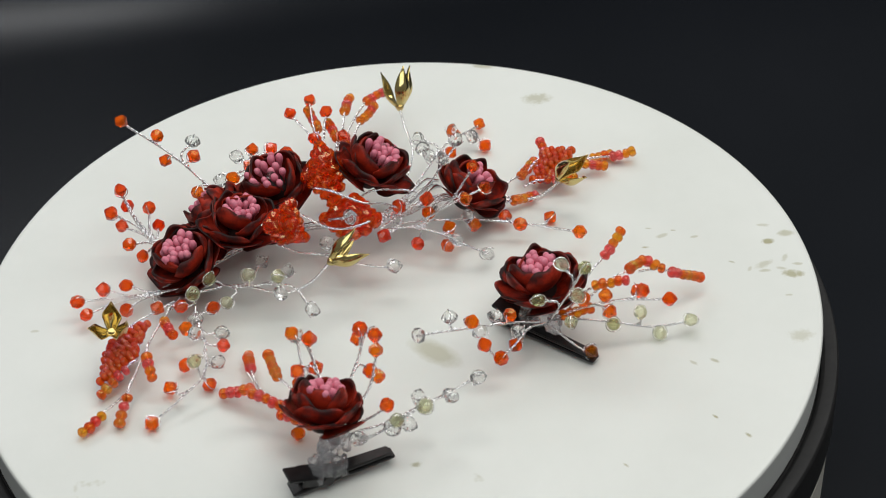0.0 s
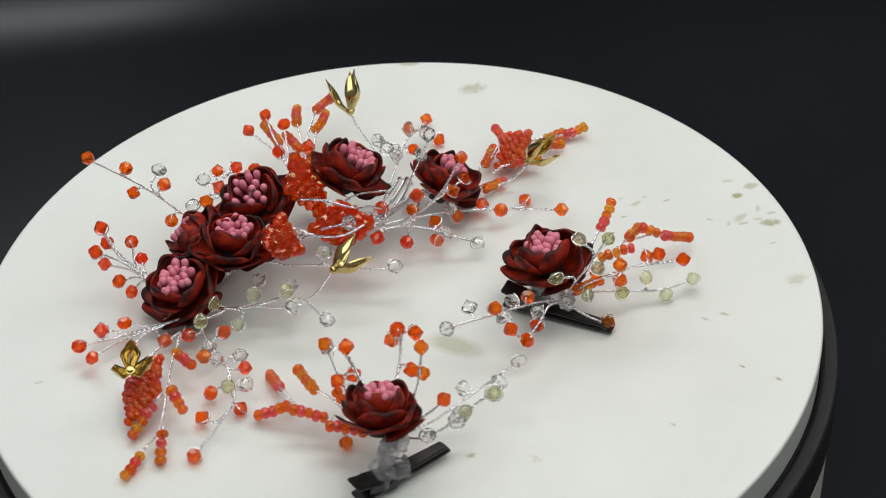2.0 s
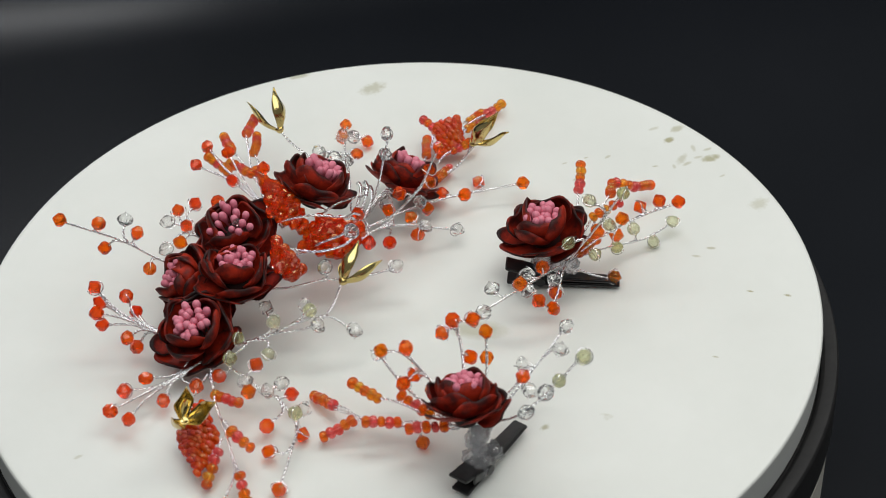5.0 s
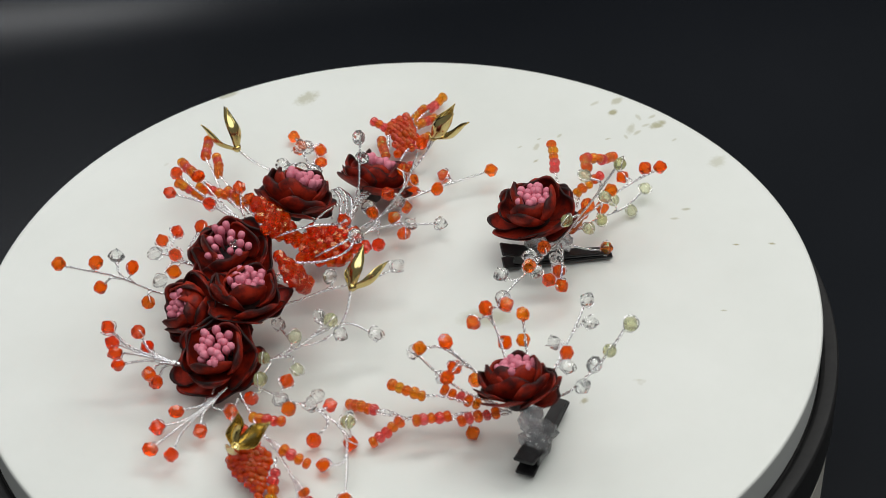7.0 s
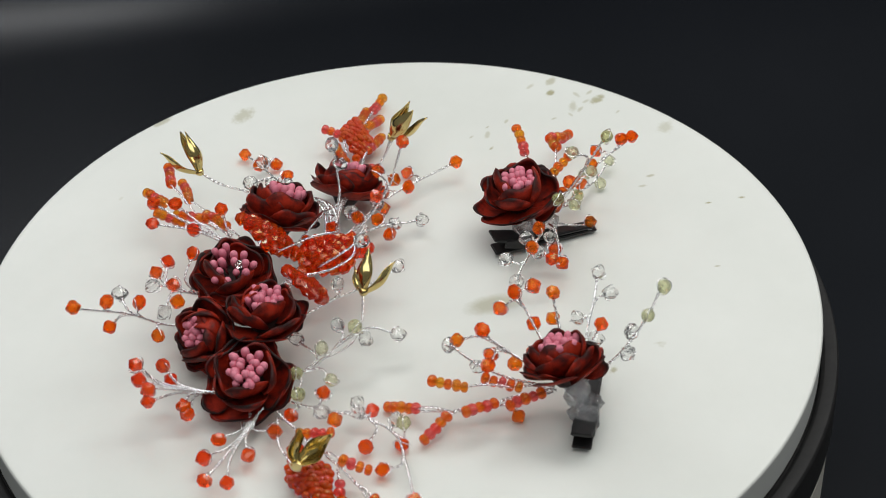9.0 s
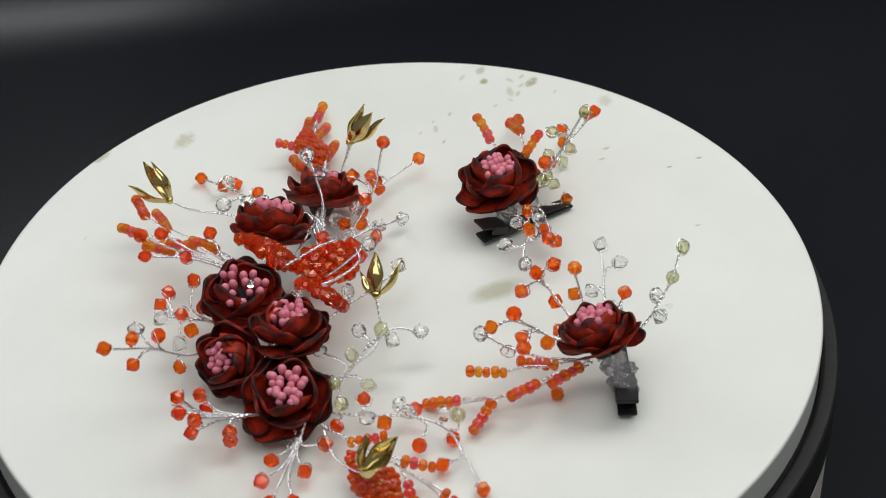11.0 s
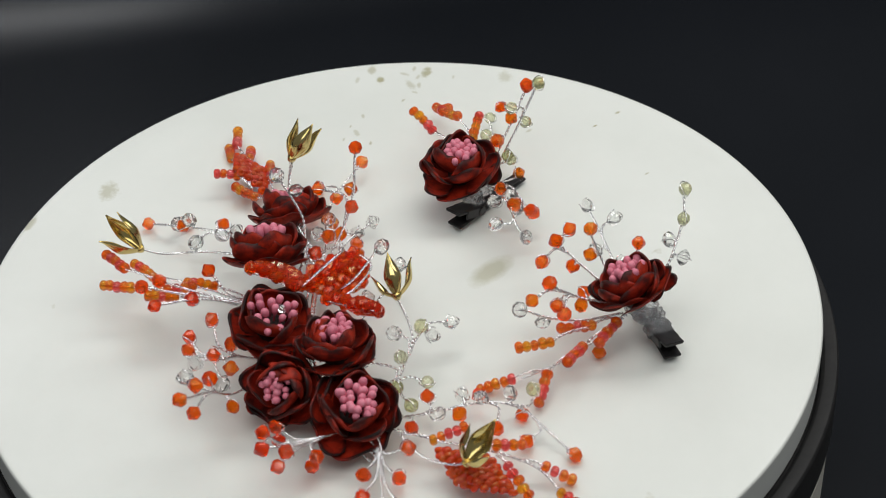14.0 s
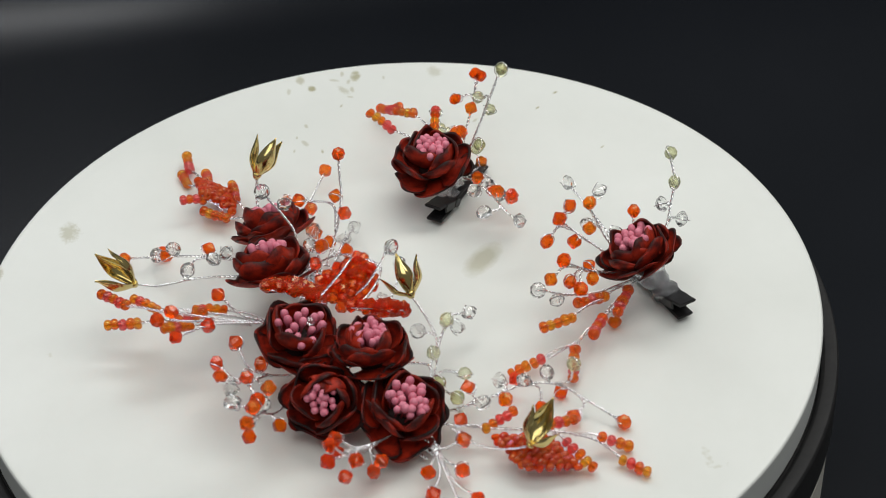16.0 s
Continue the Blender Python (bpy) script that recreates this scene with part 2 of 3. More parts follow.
BEADS = {
    "o": ("crystal_bead", bead_mesh("orange_bicone", BICONE, 8, M_ORANGE), "faceted orange crystal bead"),
    "r": ("crystal_bead", bead_mesh("red_bicone", BICONE, 8, M_RED), "faceted red-orange crystal bead"),
    "k": ("crystal_bead", bead_mesh("clear_rondelle", RONDELLE, 9, M_CLEAR), "faceted clear crystal bead"),
    "y": ("crystal_bead", bead_mesh("olive_round", ROUND, 9, M_OLIVE), "pale olive glass bead in a wire loop"),
    "s": ("seed_bead", bead_mesh("orange_seed", SEED, 12, M_SEED, True), ""),
    "p": ("seed_bead", bead_mesh("rose_seed", SEED, 12, M_PINKSEED, True), ""),
    "g": ("seed_bead", bead_mesh("amber_seed", SEED, 12, M_GOLDSEED, True), ""),
    "c": ("crystal_bead", bead_mesh("flame_bicone", BICONE, 8, M_LEAFCRYSTAL), ""),
    "l": ("seed_bead", bead_mesh("scarlet_seed", SEED, 12, M_LEAFSEED, True), ""),
}
dice = random.Random(7)


def any_way():
    return Vector((dice.uniform(-1, 1), dice.uniform(-1, 1), dice.uniform(-1, 1))).normalized()


class Piece:
    """One ornament: an empty at its base, whose parts are given in millimetres from the turntable's centre."""

    def __init__(self, name, x, y, label, category, group=""):
        self.base = Vector((x, y, 0)) / 1000
        self.ob = tagged(new(name), label, category, group)
        self.ob.matrix_basis = Matrix.Translation(self.base)

    def at(self, p):
        return Vector(p) / 1000 - self.base


def sprig(piece, stem, beads, name="wire_sprig", size=1.0, fan=False):
    """A twisted wire stem with a twig to each bead; beads are (kind, x, y, z)."""
    verts, faces = [], []
    pts = [piece.at(p) for p in stem]
    add_twist(verts, faces, pts)
    line = smooth_path(pts, 0.001)
    ends = []
    for kind, x, y, z in beads:
        b = piece.at((x, y, max(z, 2.3 * size)))
        far = [(p - b).length for p in line]
        k = far.index(min(far))
        if far[k] > 0.0022:
            k = max(0, k - int(far[k] * 500))
            if fan:
                k = int(len(line) * dice.uniform(0.02, 0.30))
            root = line[k]
            ahead = (line[min(k + 2, len(line) - 1)] - line[max(k - 2, 0)]).normalized()
            reach = (b - root).length
            elbow = root + ahead * reach * 0.35 + (b - root) * 0.22
            way = (b - elbow).normalized()
            add_twist(verts, faces, [root, elbow, b - way * 0.0015])
        else:
            way = (line[k] - line[max(k - 2, 0)] + Vector((0, 0, 1e-6))).normalized()
        axis = way.cross(any_way()).normalized() if kind != "k" else (way.cross(any_way()) + way * 0.3).normalized()
        ends.append((kind, b, axis))
        if kind in "yk" or dice.random() < 0.5:
            loop = Vector(axis).cross(way).normalized()
            ring = [b + (way * math.cos(a) + Vector(axis) * math.sin(a)) * R * (0.98 if kind == "k" else 1.0 if kind == "y" else 1.04) + loop * 0.0004 * math.sin(2 * a) for a in [2 * math.pi * i / 18 for i in range(19)]]
            if kind == "y":
                add_tube(verts, faces, ring, 0.00018)
            else:
                add_tube(verts, faces, ring[4:15], 0.00018)
    wire = put(name, mesh_from(name, verts, faces, M_SILVER, True), piece.ob, None, "twisted silver craft wire")
    for kind, b, axis in ends:
        n, me, lab = BEADS[kind]
        put(n, me, wire, aim(b, axis, dice.uniform(0, 3)) @ Matrix.Scale(dice.uniform(0.94, 1.04) * size * (0.90 if kind == "y" else 1.0), 4), lab)
    return wire


def strand(piece, ends, colours, root=None):
    """Seed beads threaded on a wire through the points; colours is one letter a bead."""
    pts = [piece.at((x, y, max(z, 1.7))) for x, y, z in ends]
    line = smooth_path(pts, 0.0002)
    verts, faces = [], []
    if root:
        r = piece.at(root)
        add_twist(verts, faces, [r, (r + pts[0]) / 2 + Vector((0, 0, 0.001)), pts[0]])
    add_tube(verts, faces, line[::4] + [line[-1]], 0.0003)
    wire = put("seed_bead_strand", mesh_from("seed_bead_strand", verts, faces, M_SILVER, True), piece.ob, None, "short row of iridescent orange seed beads")
    n = max(2, round(sum((q - p).length for p, q in zip(line, line[1:])) / 0.00226) + 1)
    for k in range(n):
        c = colours[k * len(colours) // n]
        i = min(len(line) - 2, int((len(line) - 1) * (k / max(1, n - 1))))
        way = line[i + 1] - line[i]
        nm, me, lab = BEADS[c]
        put(nm, me, wire, aim(line[i], way + any_way() * way.length * 0.16, dice.uniform(0, 3)) @ Matrix.Translation((dice.uniform(-0.2, 0.2) * 0.001, dice.uniform(-0.2, 0.2) * 0.001, 0)) @ Matrix.Scale(dice.uniform(0.92, 1.10), 4), lab)


def bead_leaf(piece, corners, rows, columns, kind, size, label, bulge=1.5):
    """A leaf woven of beads over four corners (mm), edged with wire."""
    c = [piece.at(p) for p in corners]
    normal = (c[2] - c[0]).cross(c[3] - c[1]).normalized()
    if normal.z < 0:
        normal = -normal
    verts, faces = [], []
    mid = sum(c, Vector()) / 4
    rim = [mid + (p.lerp(q, k / 8) - mid) * 0.93 for p, q in zip(c, c[1:] + c[:1]) for k in range(8)]
    rim.append(rim[0].copy())
    add_tube(verts, faces, [p - normal * 0.0006 for p in rim], 0.00020)
    frame_ob = put("bead_leaf", mesh_from("bead_leaf", verts, faces, M_SILVER, True), piece.ob, None, label)
    nm, me, lab = BEADS[kind]
    for i in range(rows):
        for j in range(columns):
            u, v = (i + 0.5) / rows, (j + 0.5 + (0.25 if i % 2 else -0.25)) / columns
            p = c[0].lerp(c[3], u).lerp(c[1].lerp(c[2], u), v)
            p += normal * (bulge / 1000) * 4 * u * (1 - u) * 4 * v * (1 - v) + any_way() * 0.0004
            put(nm, me, frame_ob, aim(p, (c[1] - c[0]).normalized() + any_way() * 0.6, dice.uniform(0, 3)) @ Matrix.Scale(size * dice.uniform(0.9, 1.1), 4))


def petal_mesh(r0, r1, height, bulge, span, lip, seed):
    """A singed satin petal, a patch of a bowl round the z axis: r0 to r1 (mm) outwards, rising by height."""
    d = random.Random(seed)
    nu, nv = 14, 10
    verts, singed_shaded = [], []
    wave, ph, skew = d.uniform(0.6, 1.25), d.uniform(0, 6), d.uniform(-0.3, 0.3)
    for layer in (0, 1):
        for j in range(nv + 1):
            for i in range(nu + 1):
                u = i / nu * 2 - 1
                top = 1 - 0.42 * abs(u + skew * 0.5) ** 3.2 + 0.06 * math.sin(4.5 * u + ph)
                v = j / nv * top
                wide = 0.50 + 0.50 * math.sin(math.pi * min(0.62, 0.14 + 0.52 * v))
                r = r0 + (r1 - r0) * v + bulge * math.sin(math.pi * min(1.0, v * 0.95)) - layer * 0.42 * (0.4 + v)
                r += lip * max(0.0, v - 0.78) / 0.22 - 0.7 * abs(u) ** 3 * v + wave * math.sin(3.2 * u + ph) * v
                z = height * v ** 1.25 + 0.25 * wave * math.sin(5 * u + ph) * v - layer * 0.18
                a = radians(span / 2) * u * wide
                verts.append((-r * math.sin(a) * 0.001, r * math.cos(a) * 0.001, z * 0.001))
                # singed edges, plus shade painted on the petal's base and inner face
                singed_shaded.append(max(abs(u) ** 5 * (0.50 + 0.35 * math.sin(ph + 4 * v)), (j / nv) ** 8 * (0.60 + 0.34 * math.sin(4 * u + 2 * ph)), 0.5 * max(0.0, 0.3 - v) / 0.3) + (0.0 if layer == 0 else 0.12))
    n1, off = nu + 1, (nu + 1) * (nv + 1)
    faces = []
    for j in range(nv):
        for i in range(nu):
            a = j * n1 + i
            faces.append((a, a + 1, a + n1 + 1, a + n1))
            faces.append((off + a, off + a + n1, off + a + n1 + 1, off + a + 1))
    rim = [i for i in range(n1)] + [j * n1 + nu for j in range(1, nv + 1)] + [nv * n1 + i for i in range(nu - 1, -1, -1)] + [j * n1 for j in range(nv - 1, 0, -1)]
    for a, b in zip(rim, rim[1:] + rim[:1]):
        faces.append((b, a, off + a, off + b))
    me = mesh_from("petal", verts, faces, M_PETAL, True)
    att = me.attributes.new("singed_shaded", "FLOAT", "POINT")
    att.data.foreach_set("value", singed_shaded)
    return me


mm = 0.001
OUTER = [petal_mesh(2.6, 10.4, 3.7, 1.4, 84, -0.3, k) for k in range(4)]
MIDDLE = [petal_mesh(2.4, 8.7, 6.4, 1.9, 96, -0.6, k + 5) for k in range(4)]
INNER = [petal_mesh(2.2, 6.2, 7.8, 1.7, 122, -0.7, k + 11) for k in range(4)]
FOLDED = petal_mesh(2.2, 4.7, 8.4, 2.4, 112, -2.9, 21)
STAMEN = mesh_from("stamen", *lathe([(0, 0), (0.26 * mm, 0.1 * mm), (0.28 * mm, 3.0 * mm), (0.55 * mm, 3.8 * mm), (0.90 * mm, 4.9 * mm), (0.98 * mm, 5.7 * mm), (0.84 * mm, 6.4 * mm), (0.48 * mm, 6.8 * mm), (0, 6.92 * mm)], 10), M_STAMEN, True)
HEART = mesh_from("flower_heart", *lathe([(0, -5.0 * mm), (2.2 * mm, -4.6 * mm), (3.4 * mm, -2.4 * mm), (3.4 * mm, 0.6 * mm), (2.4 * mm, 1.4 * mm), (0, 1.6 * mm)], 12), M_SLEEVE, True)


def flower(piece, centre, normal, size=1.0, turn=0.0, stamens=20, spread=1.0, bead=False, fold=None):
    """A satin camellia; centre is the top of its stamens (mm). fold: the angle at which one petal bends over them."""
    n = Vector(normal).normalized()
    m = aim(piece.at(centre) - n * 7.0 * mm * size, n, turn) @ Matrix.Diagonal((size * 1.05, size * 1.05, size, 1.0))
    heart = put("flower", HEART, piece.ob, m, "dark red satin flower with singed petal edges")
    for ring, count, start, lift in ((OUTER, 7, 0.0, -2.3), (MIDDLE, 5, 0.5, -1.8), (INNER, 4, 0.25, -0.4)):
        for k in range(count):
            a = 2 * math.pi * (k + dice.uniform(-0.16, 0.16)) / count + start
            tip = Matrix.Rotation(radians(dice.uniform(-13, 11)), 4, "X") @ Matrix.Rotation(radians(dice.uniform(2, 12)), 4, "Y")
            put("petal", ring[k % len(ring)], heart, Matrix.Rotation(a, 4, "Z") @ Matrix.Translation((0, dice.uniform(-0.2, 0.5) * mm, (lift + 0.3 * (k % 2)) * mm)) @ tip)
    if fold is not None:
        put("petal", FOLDED, heart, Matrix.Rotation(fold, 4, "Z"))
    for k in range(stamens):
        r = math.sqrt((k + 0.4) / stamens) * 3.3 * mm * spread
        a = k * 2.39996 + dice.uniform(-0.2, 0.2)
        lean = Vector((math.cos(a) * r * 60 * spread, math.sin(a) * r * 60 * spread, 1)) + any_way() * 0.10
        put("stamen", STAMEN, heart, aim((math.cos(a) * r * 0.8, math.sin(a) * r * 0.8, 1.0 * mm), lean) @ Matrix.Scale(dice.uniform(0.90, 1.08), 4))
    if bead:
        put("crystal_bead", BEADS["k"][1], heart, Matrix.Translation((1.6 * mm, -1.0 * mm, 6.8 * mm)) @ Matrix.Scale(0.5, 4), "tiny clear crystal")


def gold_petal(length, width):
    """A pointed, cupped petal along y that faces z; its tip bends outwards."""
    verts, faces = [], []
    nu, nv = 8, 14
    for layer in (0, 1):
        for j in range(nv + 1):
            v = j / nv
            half = width / 2 * max(0.05, (0.22 + 0.78 * math.sin(math.pi * min(0.5, 0.85 * v))) * (1 - max(0.0, (v - 0.42) / 0.58) ** 1.35))
            flare = 0.5 * mm * max(0.0, (v - 0.70) / 0.30) ** 2 + 0.9 * mm * math.sin(math.pi * v)
            for i in range(nu + 1):
                u = i / nu * 2 - 1
                verts.append((half * u, length * v, -0.62 * half * (1 - u * u) - flare + 0.25 * mm * math.sin(9 * v + 2 * u) * u - layer * 0.20 * mm))
    n1, off = nu + 1, (nu + 1) * (nv + 1)
    for j in range(nv):
        for i in range(nu):
            a = j * n1 + i
            faces += [(a, a + 1, a + n1 + 1, a + n1), (off + a, off + a + n1, off + a + n1 + 1, off + a + 1)]
    rim = [i for i in range(n1)] + [j * n1 + nu for j in range(1, nv + 1)] + [nv * n1 + i for i in range(nu - 1, -1, -1)] + [j * n1 for j in range(nv - 1, 0, -1)]
    for a, b in zip(rim, rim[1:] + rim[:1]):
        faces.append((b, a, off + a, off + b))
    return mesh_from("gold_petal", verts, faces, M_GOLD, True)


GOLD_PETAL = gold_petal(12.0 * mm, 5.0 * mm)
GOLD_CUP = mesh_from("gold_cup", *lathe([(0, -0.9 * mm), (0.7 * mm, -0.8 * mm), (1.3 * mm, 0.0), (1.6 * mm, 0.9 * mm), (0.9 * mm, 0.7 * mm), (0, 0.5 * mm)], 12), M_GOLD, True)


def gold_bud(piece, base, tips, stem, wide=1.0):
    """A gilt bud cap whose pointed petals reach from base to the tips (mm)."""
    b = piece.at(base)
    ends = [piece.at(p) for p in tips]
    middle = sum(ends, Vector()) / len(ends)
    cup = put("gold_bud", GOLD_CUP, piece.ob, aim(b, middle - b), "polished gold-plated metal bud cap")
    back = cup.matrix_basis.inverted()
    for e in ends:
        y = (e - b).normalized()
        z = (middle - b).normalized()
        z = (z - y * z.dot(y))
        z = z.normalized() if z.length > 1e-4 else y.orthogonal()
        x = y.cross(z)
        m = Matrix((x, y, z)).transposed().to_4x4()
        put("gold_petal", GOLD_PETAL, cup, back @ Matrix.Translation(b) @ m @ Matrix.Scale((e - b).length / (12.0 * mm), 4) @ Matrix.Diagonal((wide, 1, 1, 1)))
    verts, faces = [], []
    add_twist(verts, faces, [piece.at(p) for p in stem] + [b])
    put("bud_stem", mesh_from("bud_stem", verts, faces, M_SILVER, True), piece.ob, None, "twisted silver craft wire")


def bevel_box(bm, x0, x1, y0, y1, z0, z1, m=None, taper=1.0):
    made = bmesh.ops.create_cube(bm, size=1.0)["verts"]
    for v in made:
        v.co = Vector(((x0 + x1) / 2 + v.co.x * (x1 - x0), (y0 + y1) / 2 + v.co.y * (y1 - y0), (z0 + z1) / 2 + v.co.z * (z1 - z0)))
    for v in made:
        v.co.y *= taper if v.co.x > (x0 + x1) / 2 else 1.0
    if m is not None:
        bmesh.ops.transform(bm, matrix=m, verts=made)
    edges = list({e for v in made for e in v.link_edges})
    bmesh.ops.bevel(bm, geom=edges, offset=min(x1 - x0, y1 - y0, z1 - z0) * 0.3, segments=2, affect="EDGES")


def part(name, bm, material, parent, label="", smooth=False):
    me = bpy.data.meshes.new(name)
    bm.to_mesh(me)
    bm.free()
    me.materials.append(material)
    if smooth:
        me.polygons.foreach_set("use_smooth", [True] * len(me.polygons))
    return put(name, me, parent, None, label)


def clip_metal(piece, back, tip, roll=0.0):
    """A black alligator clip from its squeeze end to its jaw tip (mm)."""
    a, b = piece.at(back), piece.at(tip)
    x = (b - a).normalized()
    y = Vector((0, 0, 1)).cross(x).normalized()
    m = Matrix.Translation(a) @ Matrix((x, y, x.cross(y))).transposed().to_4x4() @ Matrix.Rotation(radians(roll), 4, "X")
    n = (b - a).length
    bm = bmesh.new()
    bevel_box(bm, 0, n, -2.7 * mm, 2.7 * mm, -0.6 * mm, 0.4 * mm, m, 0.72)
    bevel_box(bm, 9 * mm, n - 1 * mm, -2.4 * mm, 2.4 * mm, 1.4 * mm, 2.4 * mm, m @ Matrix.Rotation(radians(1.5), 4, "Y"), 0.70)
    lower = part("lower_jaw", bm, M_BLACK, piece.ob, "black enamelled metal clip jaw")
    bm = bmesh.new()
    up = m @ Matrix.Translation((10 * mm, 0, 2.2 * mm)) @ Matrix.Rotation(radians(17), 4, "Y")
    bevel_box(bm, -11 * mm, 0.6 * mm, -2.9 * mm, 2.9 * mm, -0.5 * mm, 0.5 * mm, up)
    for side in (-1, 1):
        bevel_box(bm, -7 * mm, 1.6 * mm, side * 2.8 * mm - 0.35 * mm, side * 2.8 * mm + 0.35 * mm, -2.4 * mm, 0.45 * mm, up)
    part("upper_lever", bm, M_BLACK, piece.ob, "black enamelled metal clip lever")
    v, f = lathe([(0, -3.4 * mm), (1.5 * mm, -3.4 * mm), (1.5 * mm, 3.4 * mm), (0, 3.4 * mm)], 14)
    put("hinge_pin", mesh_from("hinge_pin", v, f, M_BLACK), piece.ob, m @ Matrix.Translation((10 * mm, 0, 1.2 * mm)) @ Matrix.Rotation(radians(90), 4, "X"))


def glue(piece, blobs):
    bm = bmesh.new()
    for x, y, z, r in blobs:
        made = bmesh.ops.create_icosphere(bm, subdivisions=3, radius=r * mm)["verts"]
        c = piece.at((x, y, z))
        for v in made:
            v.co = v.co * (1 + 0.55 * noise.noise(v.co * 520 + c * 100) + 0.2 * noise.noise(v.co * 1500)) + c
    part("glue", bm, M_GLUE, piece.ob, "clear lumps of hot glue", True)


# ---- setting: black vinyl sheet that sweeps up behind the table ----


GROUND = -0.075


def backdrop_sheet():
    verts, faces = [], []
    xs = [-3.0 + 0.25 * k for k in range(25)]
    profile = [(-2.5, 0.0), (-1.2, 0.0), (-0.6, 0.0), (-0.2, 0.0), (0.0, 0.0)]
    profile += [(0.13 * math.sin(radians(a)), 0.13 - 0.13 * math.cos(radians(a))) for a in range(3, 67, 3)] + [(0.17, 0.15)]
    for y, z in profile:
        for x in xs:
            verts.append((x, y + 0.275 + 0.10 * x, GROUND + z + 0.0012 * noise.noise(Vector((x * 3, y * 3, z * 3)))))
    n = len(xs)
    for j in range(len(profile) - 1):
        for i in range(n - 1):
            a = j * n + i
            faces.append((a, a + 1, a + n + 1, a + n))
    ob = new("backdrop", mesh_from("backdrop", verts, faces, M_SHEET, True))
    return tagged(ob, "matt black vinyl backdrop sheet under the turntable", "backdrop", kind="structure")


backdrop_sheet()

# ---- the turntable ----
table = tagged(new("turntable"), "round white display turntable with stained top, black ring", "turntable")
table.matrix_basis = Matrix.Translation((0, 0, GROUND))


def ring_part(name, profile, sides, material, label):
    v, f = lathe(profile, sides)
    me = mesh_from(name, v, f, material, True)
    me.set_sharp_from_angle(angle=radians(24))
    return put(name, me, table, None, label)


disc = ring_part("disc", [(0, 0.0625), (0.1248, 0.0625), (0.1254, 0.0629), (0.1256, 0.0636), (0.1256, 0.0640), (0.1256, 0.0736), (0.1256, 0.0740), (0.12545, 0.0745), (0.1251, 0.07485), (0.1246, 0.0750), (0.1242, 0.0750), (0.09, 0.0750), (0.05, 0.0750), (0, 0.0750)], 220, M_DISC, "white lacquered disc with faint greenish stains")
ring = ring_part("ring", [(0, 0.0446), (0.1302, 0.0446), (0.1311, 0.0452), (0.1313, 0.0464), (0.1313, 0.0470), (0.1313, 0.0606), (0.1313, 0.0612), (0.1311, 0.0624), (0.1306, 0.0631), (0.1298, 0.0633), (0.1272, 0.0631), (0.1262, 0.0624), (0.1257, 0.0612), (0, 0.0612)], 220, M_RUBBER, "black rubber ring below the disc")
base = ring_part("base", [(0, 0.0), (0.1296, 0.0), (0.1306, 0.001), (0.1308, 0.0430), (0.1300, 0.0440), (0, 0.0440)], 220, M_CREAM, "cream plastic motor base")

# ---- the large hair vine ----
vine = Piece("hair_vine", -30, 20, "hair vine of dark red satin flowers, orange crystals and silver wire", "hair ornament")


def spine(piece, points, offsets):
    verts, faces = [], []
    for dx, dy, dz in offsets:
        add_twist(verts, faces, [piece.at((x + dx, y + dy, z + dz)) for x, y, z in points], 0.0003, 0.0003, 0.0026)
    put("wire_spine", mesh_from("wire_spine", verts, faces, M_SILVER, True), piece.ob, None, "bundle of twisted silver wires that carries the flowers")


spine(vine, [(-72, 2, 3), (-58, 12, 4), (-40, 22, 6), (-20, 24, 8), (0, 24, 9), (14, 30, 10), (28, 34, 9)], [(0, 0, 0), (1, 1.4, 1.1), (-1, -1.2, 1.4), (0.5, -0.6, 2.6), (-0.4, 1.9, -0.9)])

spine(vine, [(-6, 20, 9), (4, 26, 12), (9, 31, 13), (12, 37, 11), (14, 42, 7)], [(0, 0, 0), (1.2, 0.8, 1.4), (-1.0, 1.0, 1.8), (1.8, -1.0, 0.4)])

flower(vine, (-37.1, 31.1, 25.6), (-0.24, -0.22, 0.95), 1.13, 0.3, 15, 1.4, True)
flower(vine, (-44.5, 13.6, 26.2), (0.13, -0.06, 0.99), 1.09, 1.1, 22, 1.15, False, 4.2)
flower(vine, (-64.5, 6.6, 18.0), (-0.34, -0.22, 0.91), 1.17, 0.0, 24, 1.15)
flower(vine, (-58.3, 29.6, 16.9), (-0.70, 0.20, 0.69), 1.08, 2.0, 18, 1.0, False, 4.0)
flower(vine, (-0.9, 37.0, 25.8), (0.52, 0.02, 0.85), 1.18, 0.7, 18, 1.15, True)
flower(vine, (28.4, 34.6, 16.8), (0.52, 0.06, 0.85), 1.15, 1.7, 12)

sprig(vine, [(-46, 36, 8), (-55, 42, 11), (-66, 46, 22), (-75, 48.5, 29), (-81.5, 50, 34)], [
    ("o", -81.5, 50, 34.5), ("o", -71, 48, 29.5), ("o", -70, 50, 18.5), ("k", -61, 53, 23), ("o", -60.5, 46.5, 22), ("o", -60.5, 41.5, 11.5)])
sprig(vine, [(-38, 36, 8), (-41, 43, 12), (-44, 50, 14)], [
    ("k", -48, 53, 16), ("r", -43, 55.5, 16.5), ("r", -37, 56, 16), ("r", -44, 48.5, 15.5), ("r", -32, 50, 18), ("r", -39, 44, 15), ("o", -49, 43, 15), ("k", -53, 45, 13)])
sprig(vine, [(-18, 36, 10), (-20, 48, 15), (-23, 60, 20), (-24, 70, 23.5)], [
    ("r", -24, 70.5, 23.5), ("r", -30.5, 66, 22), ("r", -19, 66.5, 21.5), ("r", -23, 57, 18), ("r", -14, 53, 21)], fan=True)
